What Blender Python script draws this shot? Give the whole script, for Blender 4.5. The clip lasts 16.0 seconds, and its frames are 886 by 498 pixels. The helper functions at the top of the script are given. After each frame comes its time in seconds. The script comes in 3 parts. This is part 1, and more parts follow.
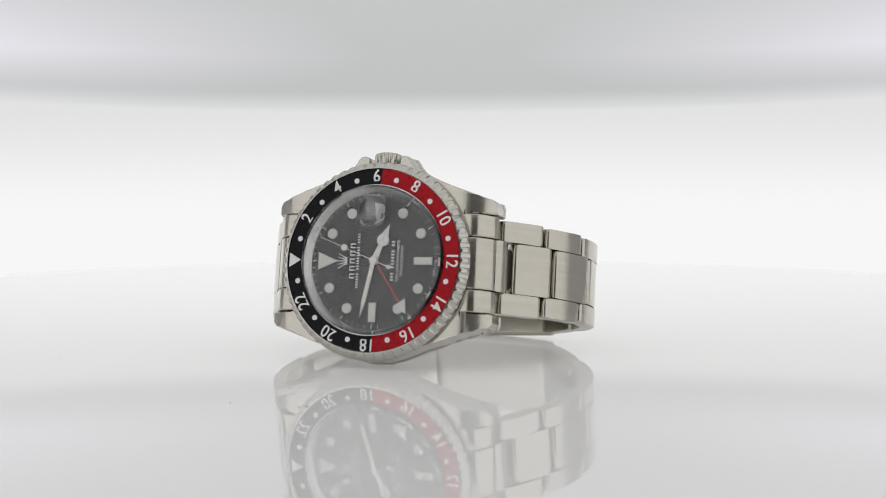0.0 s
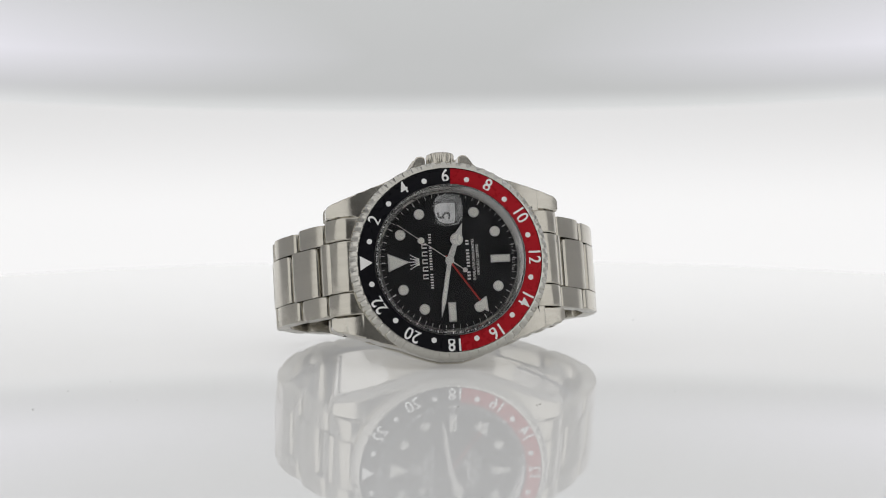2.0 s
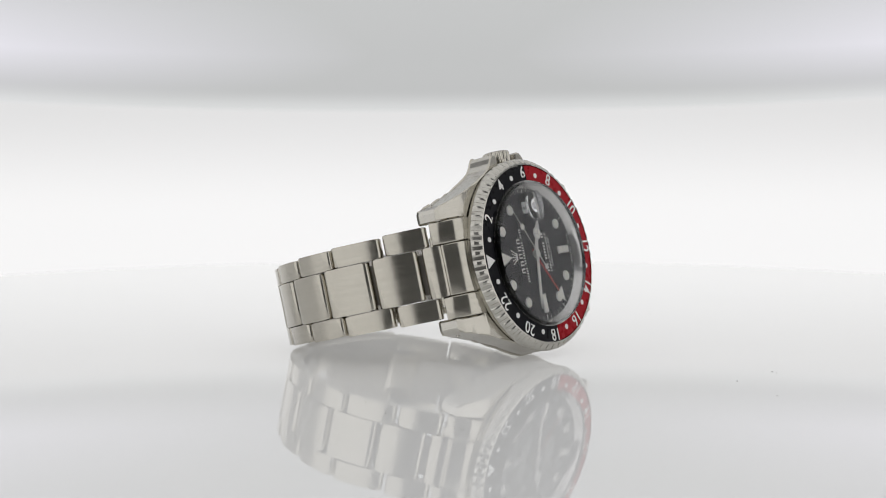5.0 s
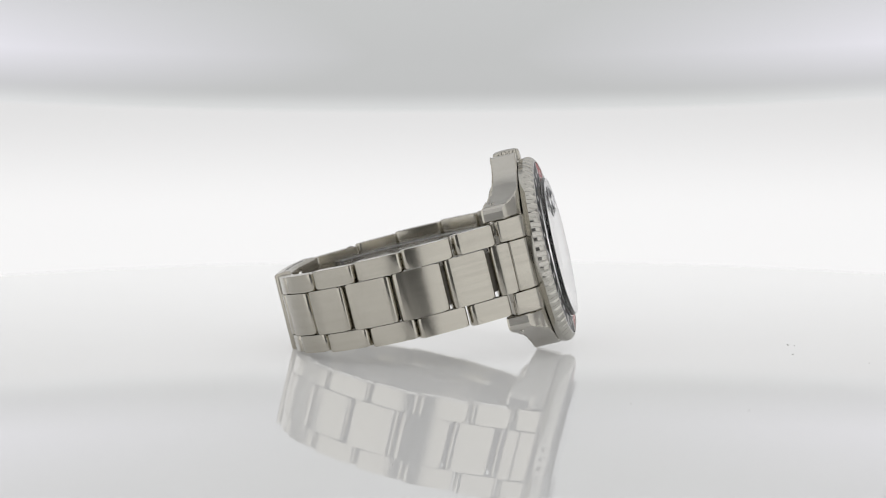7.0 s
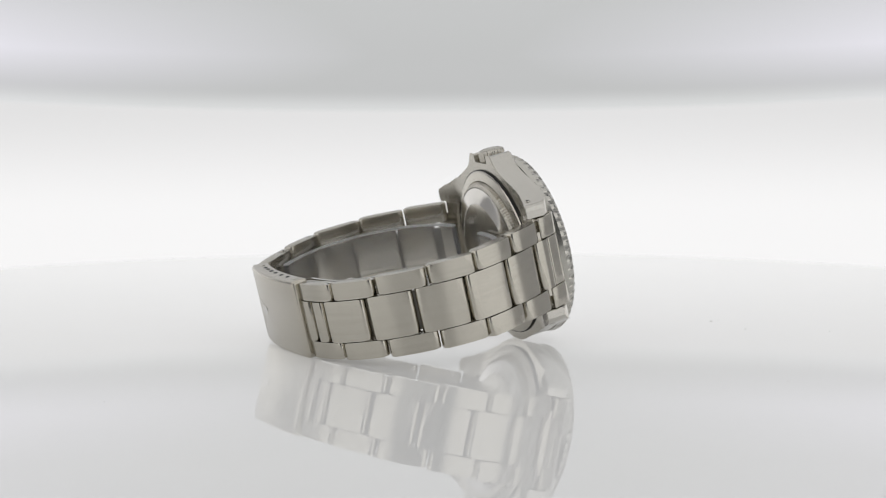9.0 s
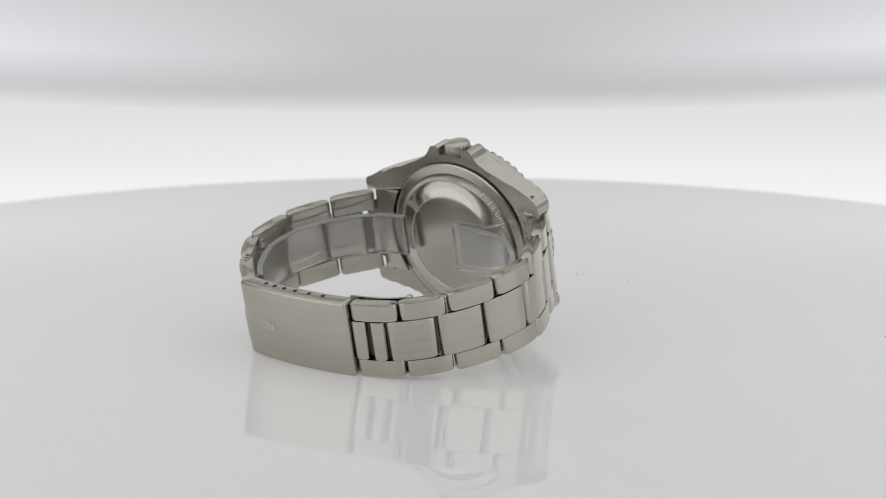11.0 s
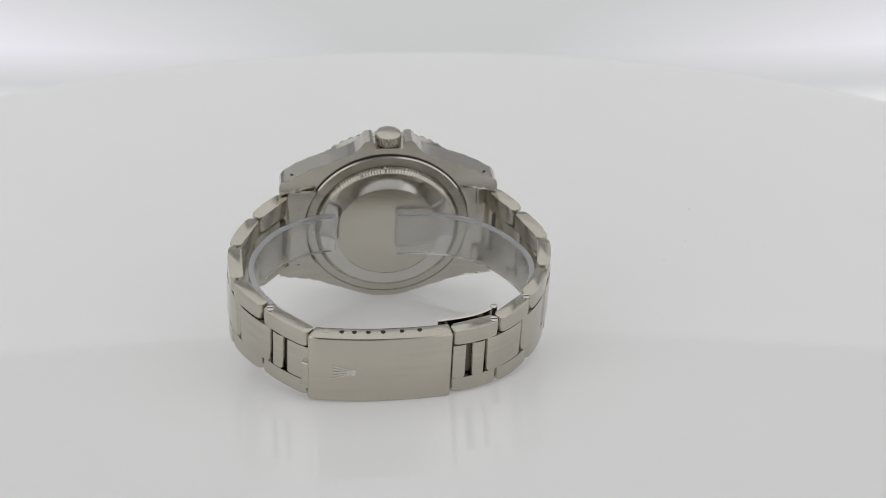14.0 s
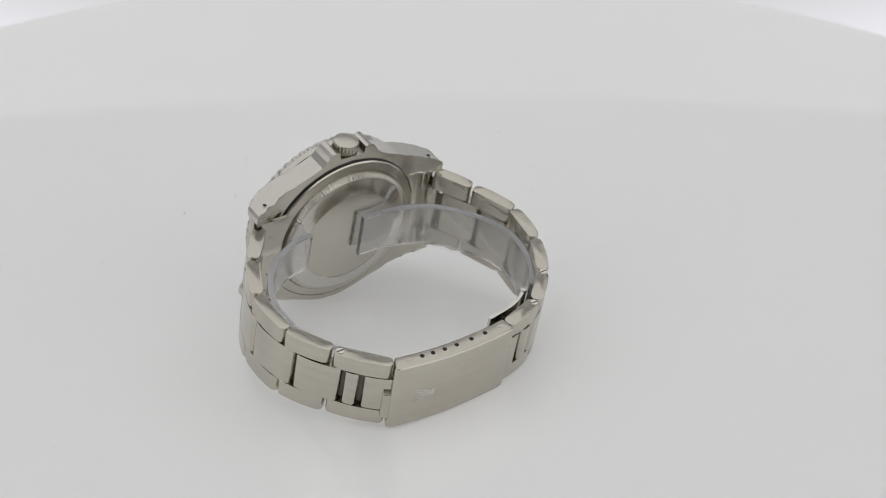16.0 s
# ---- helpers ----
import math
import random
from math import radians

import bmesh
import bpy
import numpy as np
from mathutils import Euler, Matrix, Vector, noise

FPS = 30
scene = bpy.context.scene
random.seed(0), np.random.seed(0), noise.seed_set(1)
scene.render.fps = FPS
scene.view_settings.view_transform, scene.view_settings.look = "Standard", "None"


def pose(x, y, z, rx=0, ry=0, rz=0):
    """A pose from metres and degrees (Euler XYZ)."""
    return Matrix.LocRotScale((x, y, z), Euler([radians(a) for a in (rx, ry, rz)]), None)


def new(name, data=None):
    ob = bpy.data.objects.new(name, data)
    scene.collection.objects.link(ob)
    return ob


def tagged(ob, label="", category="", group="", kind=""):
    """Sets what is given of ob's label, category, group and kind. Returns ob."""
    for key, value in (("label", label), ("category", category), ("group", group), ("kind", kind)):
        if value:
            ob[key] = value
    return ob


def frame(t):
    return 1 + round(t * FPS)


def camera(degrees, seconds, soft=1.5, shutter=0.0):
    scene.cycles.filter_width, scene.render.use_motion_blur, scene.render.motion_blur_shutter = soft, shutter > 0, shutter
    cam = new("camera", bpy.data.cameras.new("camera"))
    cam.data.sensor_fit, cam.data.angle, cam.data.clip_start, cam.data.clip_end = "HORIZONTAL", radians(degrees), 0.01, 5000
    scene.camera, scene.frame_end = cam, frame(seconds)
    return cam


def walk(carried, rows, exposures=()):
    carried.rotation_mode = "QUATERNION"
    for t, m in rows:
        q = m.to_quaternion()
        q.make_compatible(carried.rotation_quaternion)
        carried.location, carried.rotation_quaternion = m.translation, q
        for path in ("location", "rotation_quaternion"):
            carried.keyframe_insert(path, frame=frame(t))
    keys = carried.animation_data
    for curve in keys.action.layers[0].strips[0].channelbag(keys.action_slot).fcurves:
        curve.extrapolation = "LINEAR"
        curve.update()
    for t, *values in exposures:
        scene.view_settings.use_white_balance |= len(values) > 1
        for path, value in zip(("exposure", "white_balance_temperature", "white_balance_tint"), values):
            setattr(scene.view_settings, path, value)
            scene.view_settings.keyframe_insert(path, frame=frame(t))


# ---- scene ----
# ---------------- camera and its arm ----------------
# A camera arm swings up round a pivot while the turntable turns; the backdrop rides on the same arm.
AXIS = (0.0067, 0.0035)          # pivot of the arm, seen from the turntable's axis
PIVOT_Z = 0.0197
ARM = 0.446
TILT_UP, ROLL = 0.187, 0.257
EL0 = 4.963
LIFT = [(0.0, 0.0), (8.5, 0.0), (8.75, 0.22), (9.0, 0.7), (9.25, 1.4), (9.6, 2.5), (10.0, 3.88), (10.5, 5.62), (11.0, 7.35),
        (11.5, 9.1), (12.0, 10.9), (12.5, 12.8), (13.0, 14.7), (13.5, 16.6), (14.0, 18.35), (14.5, 20.05),
        (15.0, 21.7), (15.5, 23.45), (16.0, 25.2)]


def arm_pose(lift):
    """The arm's own frame: origin at the pivot, y along the line from the camera, turned by its elevation."""
    return Matrix.Translation((AXIS[0], AXIS[1], PIVOT_Z)) @ Matrix.Rotation(-radians(EL0 + lift), 4, "X")


def eye_pose(lift):
    return (arm_pose(lift) @ Matrix.Translation((0, -ARM, 0)) @ Matrix.Rotation(radians(TILT_UP), 4, "X")
            @ Matrix.Rotation(radians(ROLL), 4, "Y") @ Matrix.Rotation(radians(90), 4, "X"))


cam = camera(24.43, 16.0, soft=1.0)
walk(cam, [(t, eye_pose(e)) for t, e in LIFT], [(0.0, -0.05), (8.5, -0.05), (11.0, -0.07), (13.0, -0.04), (14.5, 0.03), (16.0, 0.08)])
cam.data.dof.use_dof = True
cam.data.dof.focus_distance = 0.425
cam.data.dof.aperture_fstop = 28.0

# ---------------- light ----------------
world = bpy.data.worlds.new("studio_dim")
scene.world = world
world.use_nodes = True
world.node_tree.nodes["Background"].inputs[0].default_value = (0.9, 0.93, 1.0, 1)
world.node_tree.nodes["Background"].inputs[1].default_value = 0.05

TABLE_GLOW = 0.168
TOP_LIGHT, SIDE_LIGHT = 0.74, 0.88   # glow of the diffusers added, out of view, overhead and at the sides

# the turning of table and watch
SPIN0, SPIN = -19.91, 14.795


def spin(t):
    return SPIN0 + SPIN * t


# ---------------- materials ----------------
def material(name, color, rough=0.5, metal=0.0, spec=0.5, ior=1.5, coat=0.0):
    m = bpy.data.materials.new(name)
    m.use_nodes = True
    b = m.node_tree.nodes["Principled BSDF"]
    b.inputs["Base Color"].default_value = (*color, 1)
    b.inputs["Roughness"].default_value = rough
    b.inputs["Metallic"].default_value = metal
    b.inputs["Specular IOR Level"].default_value = spec
    b.inputs["IOR"].default_value = ior
    b.inputs["Coat Weight"].default_value = coat
    return m


def grain(m, scale, rough=(0.2, 0.35), bump=0.0, distance=1e-5, tint=0.0, blot=60.0):
    """Fine grain stretched by scale (per metre), plus large soft wear, on roughness, colour and relief."""
    nt = m.node_tree
    b = nt.nodes["Principled BSDF"]
    tc = nt.nodes.new("ShaderNodeTexCoord")
    mp = nt.nodes.new("ShaderNodeMapping")
    mp.inputs["Scale"].default_value = scale
    nz = nt.nodes.new("ShaderNodeTexNoise")
    nz.inputs["Scale"].default_value = 1.0
    nz.inputs["Detail"].default_value = 3.0
    wear = nt.nodes.new("ShaderNodeTexNoise")
    wear.inputs["Scale"].default_value = blot
    wear.inputs["Detail"].default_value = 4.0
    mix = nt.nodes.new("ShaderNodeMath")
    mix.operation = "MULTIPLY_ADD"
    mix.inputs[1].default_value = 0.6
    half = nt.nodes.new("ShaderNodeMath")
    half.operation = "MULTIPLY"
    half.inputs[1].default_value = 0.4
    rng = nt.nodes.new("ShaderNodeMapRange")
    rng.inputs["From Min"].default_value, rng.inputs["From Max"].default_value = 0.3, 0.7
    rng.inputs["To Min"].default_value, rng.inputs["To Max"].default_value = rough
    nt.links.new(tc.outputs["Object"], mp.inputs["Vector"])
    nt.links.new(mp.outputs["Vector"], nz.inputs["Vector"])
    nt.links.new(tc.outputs["Object"], wear.inputs["Vector"])
    nt.links.new(wear.outputs["Fac"], half.inputs[0])
    nt.links.new(nz.outputs["Fac"], mix.inputs[0])
    nt.links.new(half.outputs[0], mix.inputs[2])
    nt.links.new(mix.outputs[0], rng.inputs["Value"])
    nt.links.new(rng.outputs["Result"], b.inputs["Roughness"])
    if bump:
        bp = nt.nodes.new("ShaderNodeBump")
        bp.inputs["Strength"].default_value = bump
        bp.inputs["Distance"].default_value = distance
        nt.links.new(nz.outputs["Fac"], bp.inputs["Height"])
        nt.links.new(bp.outputs["Normal"], b.inputs["Normal"])
    if tint:
        c = b.inputs["Base Color"].default_value[:3]
        mx = nt.nodes.new("ShaderNodeMix")
        mx.data_type = "RGBA"
        mx.inputs[6].default_value = (*[x * (1 - tint) for x in c], 1)
        mx.inputs[7].default_value = (*[min(1, x * (1 + tint)) for x in c], 1)
        rn2 = nt.nodes.new("ShaderNodeMapRange")
        rn2.inputs["From Min"].default_value, rn2.inputs["From Max"].default_value = 0.3, 0.7
        nt.links.new(mix.outputs[0], rn2.inputs["Value"])
        nt.links.new(rn2.outputs["Result"], mx.inputs[0])
        nt.links.new(mx.outputs[2], b.inputs["Base Color"])
    return m


def glowing(name, color, strength):
    m = bpy.data.materials.new(name)
    m.use_nodes = True
    b = m.node_tree.nodes["Principled BSDF"]
    b.inputs["Base Color"].default_value = (0.06, 0.06, 0.06, 1)
    b.inputs["Emission Color"].default_value = (*color, 1)
    b.inputs["Emission Strength"].default_value = strength
    b.inputs["Roughness"].default_value = 0.7
    return m


STEEL = (0.57, 0.543, 0.482)
brushed = grain(material("brushed_steel", (0.535, 0.508, 0.445), 0.3, 1.0), (30, 30, 1150), (0.15, 0.23), 0.05, 2e-5, 0.07, 170.0)
case_steel = grain(material("satin_case_steel", STEEL, 0.25, 1.0), (40, 200, 1150), (0.18, 0.27), 0.05, 2e-5, 0.07, 150.0)
clasp_steel = grain(material("satin_clasp_steel", (0.545, 0.515, 0.45), 0.25, 1.0), (35, 35, 900), (0.20, 0.28), 0.02, 2e-5, 0.05, 120.0)
flank_steel = grain(material("polished_flank_steel", (0.58, 0.56, 0.515), 0.1, 1.0), (120, 120, 120), (0.18, 0.24), 0.0, 0, 0.03, 200.0)
polished = grain(material("polished_steel", (0.66, 0.64, 0.60), 0.1, 1.0), (900, 900, 900), (0.06, 0.16), 0.0, 0, 0.03)
back_steel = grain(material("caseback_steel", STEEL, 0.25, 1.0), (300, 300, 300), (0.2, 0.28), 0.0, 0, 0.03, 220.0)
satin_ring = grain(material("satin_steel", (0.72, 0.71, 0.68), 0.4, 1.0), (900, 900, 900), (0.36, 0.46), 0.0, 0, 0.02)
rehaut_steel = material("inner_ring_steel", (0.56, 0.55, 0.54), 0.13, 1.0)
bezel_steel = grain(material("bezel_steel", (0.55, 0.535, 0.49), 0.2, 1.0), (500, 500, 500), (0.17, 0.24), 0.0, 0, 0.03)
shade_core = grain(material("joint_shade_steel", (0.17, 0.16, 0.14), 0.5, 1.0), (300, 300, 300), (0.4, 0.6), 0.0, 0, 0.2)
# near-black colour stands for the shade inside holes, slots and the groove
recess_shade = material("recess_shade_black", (0.01, 0.01, 0.01), 0.6)
black_insert = grain(material("black_anodised_aluminium", (0.008, 0.008, 0.010), 0.3, 0.0, 0.1), (900, 900, 900), (0.22, 0.38), 0, 0, 0.2)
red_insert = grain(material("red_anodised_aluminium", (0.36, 0.008, 0.015), 0.3, 0.2, 0.12), (900, 900, 900), (0.22, 0.36), 0, 0, 0.1)
print_white = material("white_print", (0.82, 0.82, 0.80), 0.5)
dial_black = grain(material("black_lacquered_dial", (0.011, 0.011, 0.012), 0.2, 0.0, 0.2), (700, 700, 700), (0.16, 0.26), 0, 0, 0.15)
lume = grain(material("cream_lume", (0.90, 0.89, 0.82), 0.6), (3000, 3000, 3000), (0.5, 0.7), 0, 0, 0.06)
red_hand = material("red_lacquer", (0.45, 0.015, 0.012), 0.35)
date_white = material("date_disc_white", (0.8, 0.8, 0.8), 0.5)
print_black = material("black_print", (0.02, 0.02, 0.02), 0.5)
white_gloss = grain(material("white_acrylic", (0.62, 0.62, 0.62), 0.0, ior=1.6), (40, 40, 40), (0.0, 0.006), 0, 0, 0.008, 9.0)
# an even glow is added to the disc, as if lit from beneath
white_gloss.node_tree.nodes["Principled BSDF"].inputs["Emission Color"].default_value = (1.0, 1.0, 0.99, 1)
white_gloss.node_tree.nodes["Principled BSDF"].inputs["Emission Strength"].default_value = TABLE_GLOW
speck_dark = material("dust_grey", (0.22, 0.21, 0.20), 0.9)
room_white = grain(material("white_painted_wall", (0.78, 0.78, 0.79), 0.7), (90, 90, 90), (0.6, 0.8), 0.1, 1e-4, 0.02, 3.0)
# unseen camera side: wall and curtain toned dark to dim the watch's reflections
room_grey = grain(material("south_wall_darkened", (0.30, 0.30, 0.31), 0.7), (90, 90, 90), (0.6, 0.8), 0.1, 1e-4, 0.02, 3.0)
room_dark = grain(material("grey_curtain", (0.16, 0.16, 0.16), 0.9), (60, 4, 4), (0.8, 0.95), 0.4, 5e-3, 0.2, 3.0)
frame_black = grain(material("black_powder_coat", (0.03, 0.03, 0.03), 0.5), (400, 400, 400), (0.4, 0.6), 0.1, 1e-4, 0.1)


def clear(name, color, rough, ior):
    m = bpy.data.materials.new(name)
    m.use_nodes = True
    b = m.node_tree.nodes["Principled BSDF"]
    b.inputs["Base Color"].default_value = (*color, 1)
    b.inputs["Transmission Weight"].default_value = 1.0
    b.inputs["Roughness"].default_value = rough
    b.inputs["IOR"].default_value = ior
    return m


crystal_glass = clear("crystal_glass", (1, 1, 1), 0.0, 1.5)
clear_plastic = clear("clear_plastic", (0.93, 0.93, 0.94), 0.17, 1.42)
clear_plastic.node_tree.nodes["Principled BSDF"].inputs["Transmission Weight"].default_value = 0.96
frosted_plastic = clear("frosted_plastic_edge", (0.80, 0.80, 0.82), 0.4, 1.45)
frosted_plastic.node_tree.nodes["Principled BSDF"].inputs["Transmission Weight"].default_value = 0.85
lens_glass = clear("magnifier_glass", (1, 1, 1), 0.0, 1.77)


# ---------------- mesh helpers ----------------
def part(name, bm, mat, parent=None, label="", scale=0.001, smooth=30):
    """One mesh object from bm, whose coordinates are millimetres, under parent."""
    bmesh.ops.scale(bm, vec=(scale,) * 3, verts=bm.verts)
    bmesh.ops.recalc_face_normals(bm, faces=bm.faces)
    for e in bm.edges:
        e.smooth = len(e.link_faces) == 2 and e.calc_face_angle(0) < radians(smooth)
    for f in bm.faces:
        f.smooth = True
    me = bpy.data.meshes.new(name)
    bm.to_mesh(me)
    bm.free()
    me.materials.append(mat)
    ob = new(name, me)
    ob.parent = parent
    return tagged(ob, label)


def D(u, v, n):
    """Dial coordinates (towards 3 o'clock, towards 12 o'clock, out of the dial) in the watch's own axes."""
    return Vector((-v, -n, u))


def lathe(profile, seg=128, wobble=None, closed=True, a0=0.0, a1=360.0):
    """A ring about the dial's axis from (radius, height) pairs; wobble(angle, i) scales the radius."""
    bm = bmesh.new()
    full = abs(a1 - a0) >= 359.9
    cols = []
    for k in range(seg if full else seg + 1):
        a = radians(a0 + (a1 - a0) * k / seg)
        cols.append([bm.verts.new(D(r * (wobble(a, i) if wobble else 1) * math.sin(a), r * (wobble(a, i) if wobble else 1) * math.cos(a), h))
                     for i, (r, h) in enumerate(profile)])
    n, m = len(cols), len(profile)
    for k in range(n if full else n - 1):
        p, q = cols[k], cols[(k + 1) % n]
        for i in range(m if closed else m - 1):
            bm.faces.new((p[i], p[(i + 1) % m], q[(i + 1) % m], q[i]))
    if not full and closed:
        bm.faces.new(cols[0])
        bm.faces.new(cols[-1])
    if not closed:
        for i in (0, m - 1):
            if full:
                bm.faces.new([c[i] for c in cols])
    return bm


def prism(outline, n0, n1, bevel=0.0, seg=1):
    """A flat piece with the outline (u, v), from height n0 to n1."""
    bm = bmesh.new()
    lo = [bm.verts.new(D(u, v, n0)) for u, v in outline]
    hi = [bm.verts.new(D(u, v, n1)) for u, v in outline]
    bm.faces.new(lo)
    top = bm.faces.new(hi)
    for i in range(len(lo)):
        j = (i + 1) % len(lo)
        bm.faces.new((lo[i], lo[j], hi[j], hi[i]))
    if bevel:
        bmesh.ops.bevel(bm, geom=list(top.edges), offset=bevel, segments=seg, affect="EDGES", profile=0.5)
    return bm


def disc(u, v, r, n0, n1, bevel=0.0, seg=32):
    return prism([(u + r * math.cos(2 * math.pi * k / seg), v + r * math.sin(2 * math.pi * k / seg)) for k in range(seg)], n0, n1, bevel)


def along(length0, length1, widths, angle):
    """An outline stretched along the clock angle (degrees from 12): (share, half width) pairs on one side, mirrored."""
    a = radians(angle)
    d, s = (math.sin(a), math.cos(a)), (math.cos(a), -math.sin(a))
    pts = [(length0 + (length1 - length0) * k, w) for k, w in widths]
    pts = pts + [(l, -w) for l, w in reversed(pts) if w > 1e-6]
    return [(l * d[0] + w * s[0], l * d[1] + w * s[1]) for l, w in pts]


def writing(body, size, angle, radius, n, mat, parent, label="", u=None, v=None, turn=None, bold=0.0, name="numeral", squeeze=1.0):
    """Letters of the built-in font laid on the dial plane, upright at the given clock angle."""
    cu = bpy.data.curves.new("letters", "FONT")
    cu.body, cu.size, cu.align_x, cu.align_y, cu.offset, cu.extrude = body, size, "CENTER", "CENTER", bold, 0.01
    cu.resolution_u = 3
    ob = bpy.data.objects.new("letters", cu)
    me = bpy.data.meshes.new_from_object(ob)
    bpy.data.objects.remove(ob)
    a = radians(angle if turn is None else turn)
    cu0 = (math.sin(radians(angle)) * radius if u is None else u, math.cos(radians(angle)) * radius if v is None else v)
    bm = bmesh.new()
    bm.from_mesh(me)
    bpy.data.meshes.remove(me)
    for vert in bm.verts:
        x, y, z = vert.co
        x *= squeeze
        vert.co = D(cu0[0] + x * math.cos(a) + y * math.sin(a), cu0[1] - x * math.sin(a) + y * math.cos(a), n + z)
    return part(name, bm, mat, parent, label)


def box(x0, x1, y0, y1, z0, z1, bevel=0.0, seg=2):
    bm = bmesh.new()
    bmesh.ops.create_cube(bm, size=1)
    for vtx in bm.verts:
        vtx.co = ((x0 + x1) / 2 + vtx.co.x * (x1 - x0), (y0 + y1) / 2 + vtx.co.y * (y1 - y0), (z0 + z1) / 2 + vtx.co.z * (z1 - z0))
    if bevel:
        bmesh.ops.bevel(bm, geom=list(bm.edges), offset=bevel, segments=seg, affect="EDGES", profile=0.5)
    return bm


def round_z(cx, cy, r, z0, z1, bevel=0.0, seg=24, rings=None):
    """An upright round piece; rings: (radius, height) pairs instead of a plain one."""
    bm = bmesh.new()
    prof = rings or [(r, z0), (r, z1)]
    cols = [[bm.verts.new((cx + q * math.cos(2 * math.pi * k / seg), cy + q * math.sin(2 * math.pi * k / seg), z)) for k in range(seg)] for q, z in prof]
    for a, b in zip(cols, cols[1:]):
        for k in range(seg):
            bm.faces.new((a[k], a[(k + 1) % seg], b[(k + 1) % seg], b[k]))
    bm.faces.new(cols[0])
    top = bm.faces.new(cols[-1])
    if bevel:
        bmesh.ops.bevel(bm, geom=list(top.edges), offset=bevel, segments=2, affect="EDGES", profile=0.5)
    return bm


# ---------------- the studio around ----------------
def studio():
    for name, bb, mat in (("floor", (-1700, 1700, -1900, 1700, -800, -750), room_white), ("ceiling", (-1700, 1700, -1900, 1700, 1341, 1391), room_white),
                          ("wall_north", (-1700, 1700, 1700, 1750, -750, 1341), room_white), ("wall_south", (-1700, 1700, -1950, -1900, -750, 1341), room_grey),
                          ("wall_west", (-1750, -1700, -1900, 1700, -750, 1341), room_white), ("wall_east", (1700, 1750, -1900, 1700, -750, 1341), room_white)):
        tagged(part(name, box(*bb), mat), kind="structure")
    # curtain added out of view, a dark field for dial and steel to reflect
    curtain = part("curtain", box(-900, 900, -1896, -1880, -750, 1000, 6), room_dark)
    tagged(curtain, "unseen grey cloth curtain added behind the camera to darken reflections", "curtain", kind="structure")


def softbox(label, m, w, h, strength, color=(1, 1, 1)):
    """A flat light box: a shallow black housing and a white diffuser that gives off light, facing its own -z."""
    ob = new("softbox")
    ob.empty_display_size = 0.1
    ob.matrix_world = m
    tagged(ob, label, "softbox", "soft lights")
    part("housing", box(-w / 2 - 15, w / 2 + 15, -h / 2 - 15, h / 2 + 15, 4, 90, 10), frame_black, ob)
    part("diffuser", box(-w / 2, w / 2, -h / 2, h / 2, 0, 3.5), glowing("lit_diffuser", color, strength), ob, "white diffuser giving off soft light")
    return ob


def backdrop():
    """The bright and the grey sheet of the backdrop, on the arm's far side."""
    ob = new("backdrop")
    tagged(ob, "backlit white backdrop sheet with a grey panel above", "backdrop", kind="structure")

    def sheet(y0, thick, z_low, z_high, sag):
        bm = bmesh.new()
        rows = []
        for k in range(25):
            x = -340 + 680 * k / 24
            yy = y0 - 0.00018 * x * x
            dz = sag * min(1.0, (x / 160) ** 2) if abs(x) < 160 else sag * (1 + (abs(x) - 160) / 160)
            rows.append([bm.verts.new((x, yy + t, z + dz)) for t, z in ((0, z_low), (0, z_high), (thick, z_high), (thick, z_low))])
        for a, b in zip(rows, rows[1:]):
            for i in range(4):
                bm.faces.new((a[i], a[(i + 1) % 4], b[(i + 1) % 4], b[i]))
        bm.faces.new(rows[0])
        bm.faces.new(rows[-1])
        return bm

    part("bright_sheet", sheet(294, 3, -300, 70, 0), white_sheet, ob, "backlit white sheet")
    part("grey_panel", sheet(288, 3, 52, 300, 4), grey_sheet, ob, "soft grey panel, its glow painted paler towards the ends")
    return ob


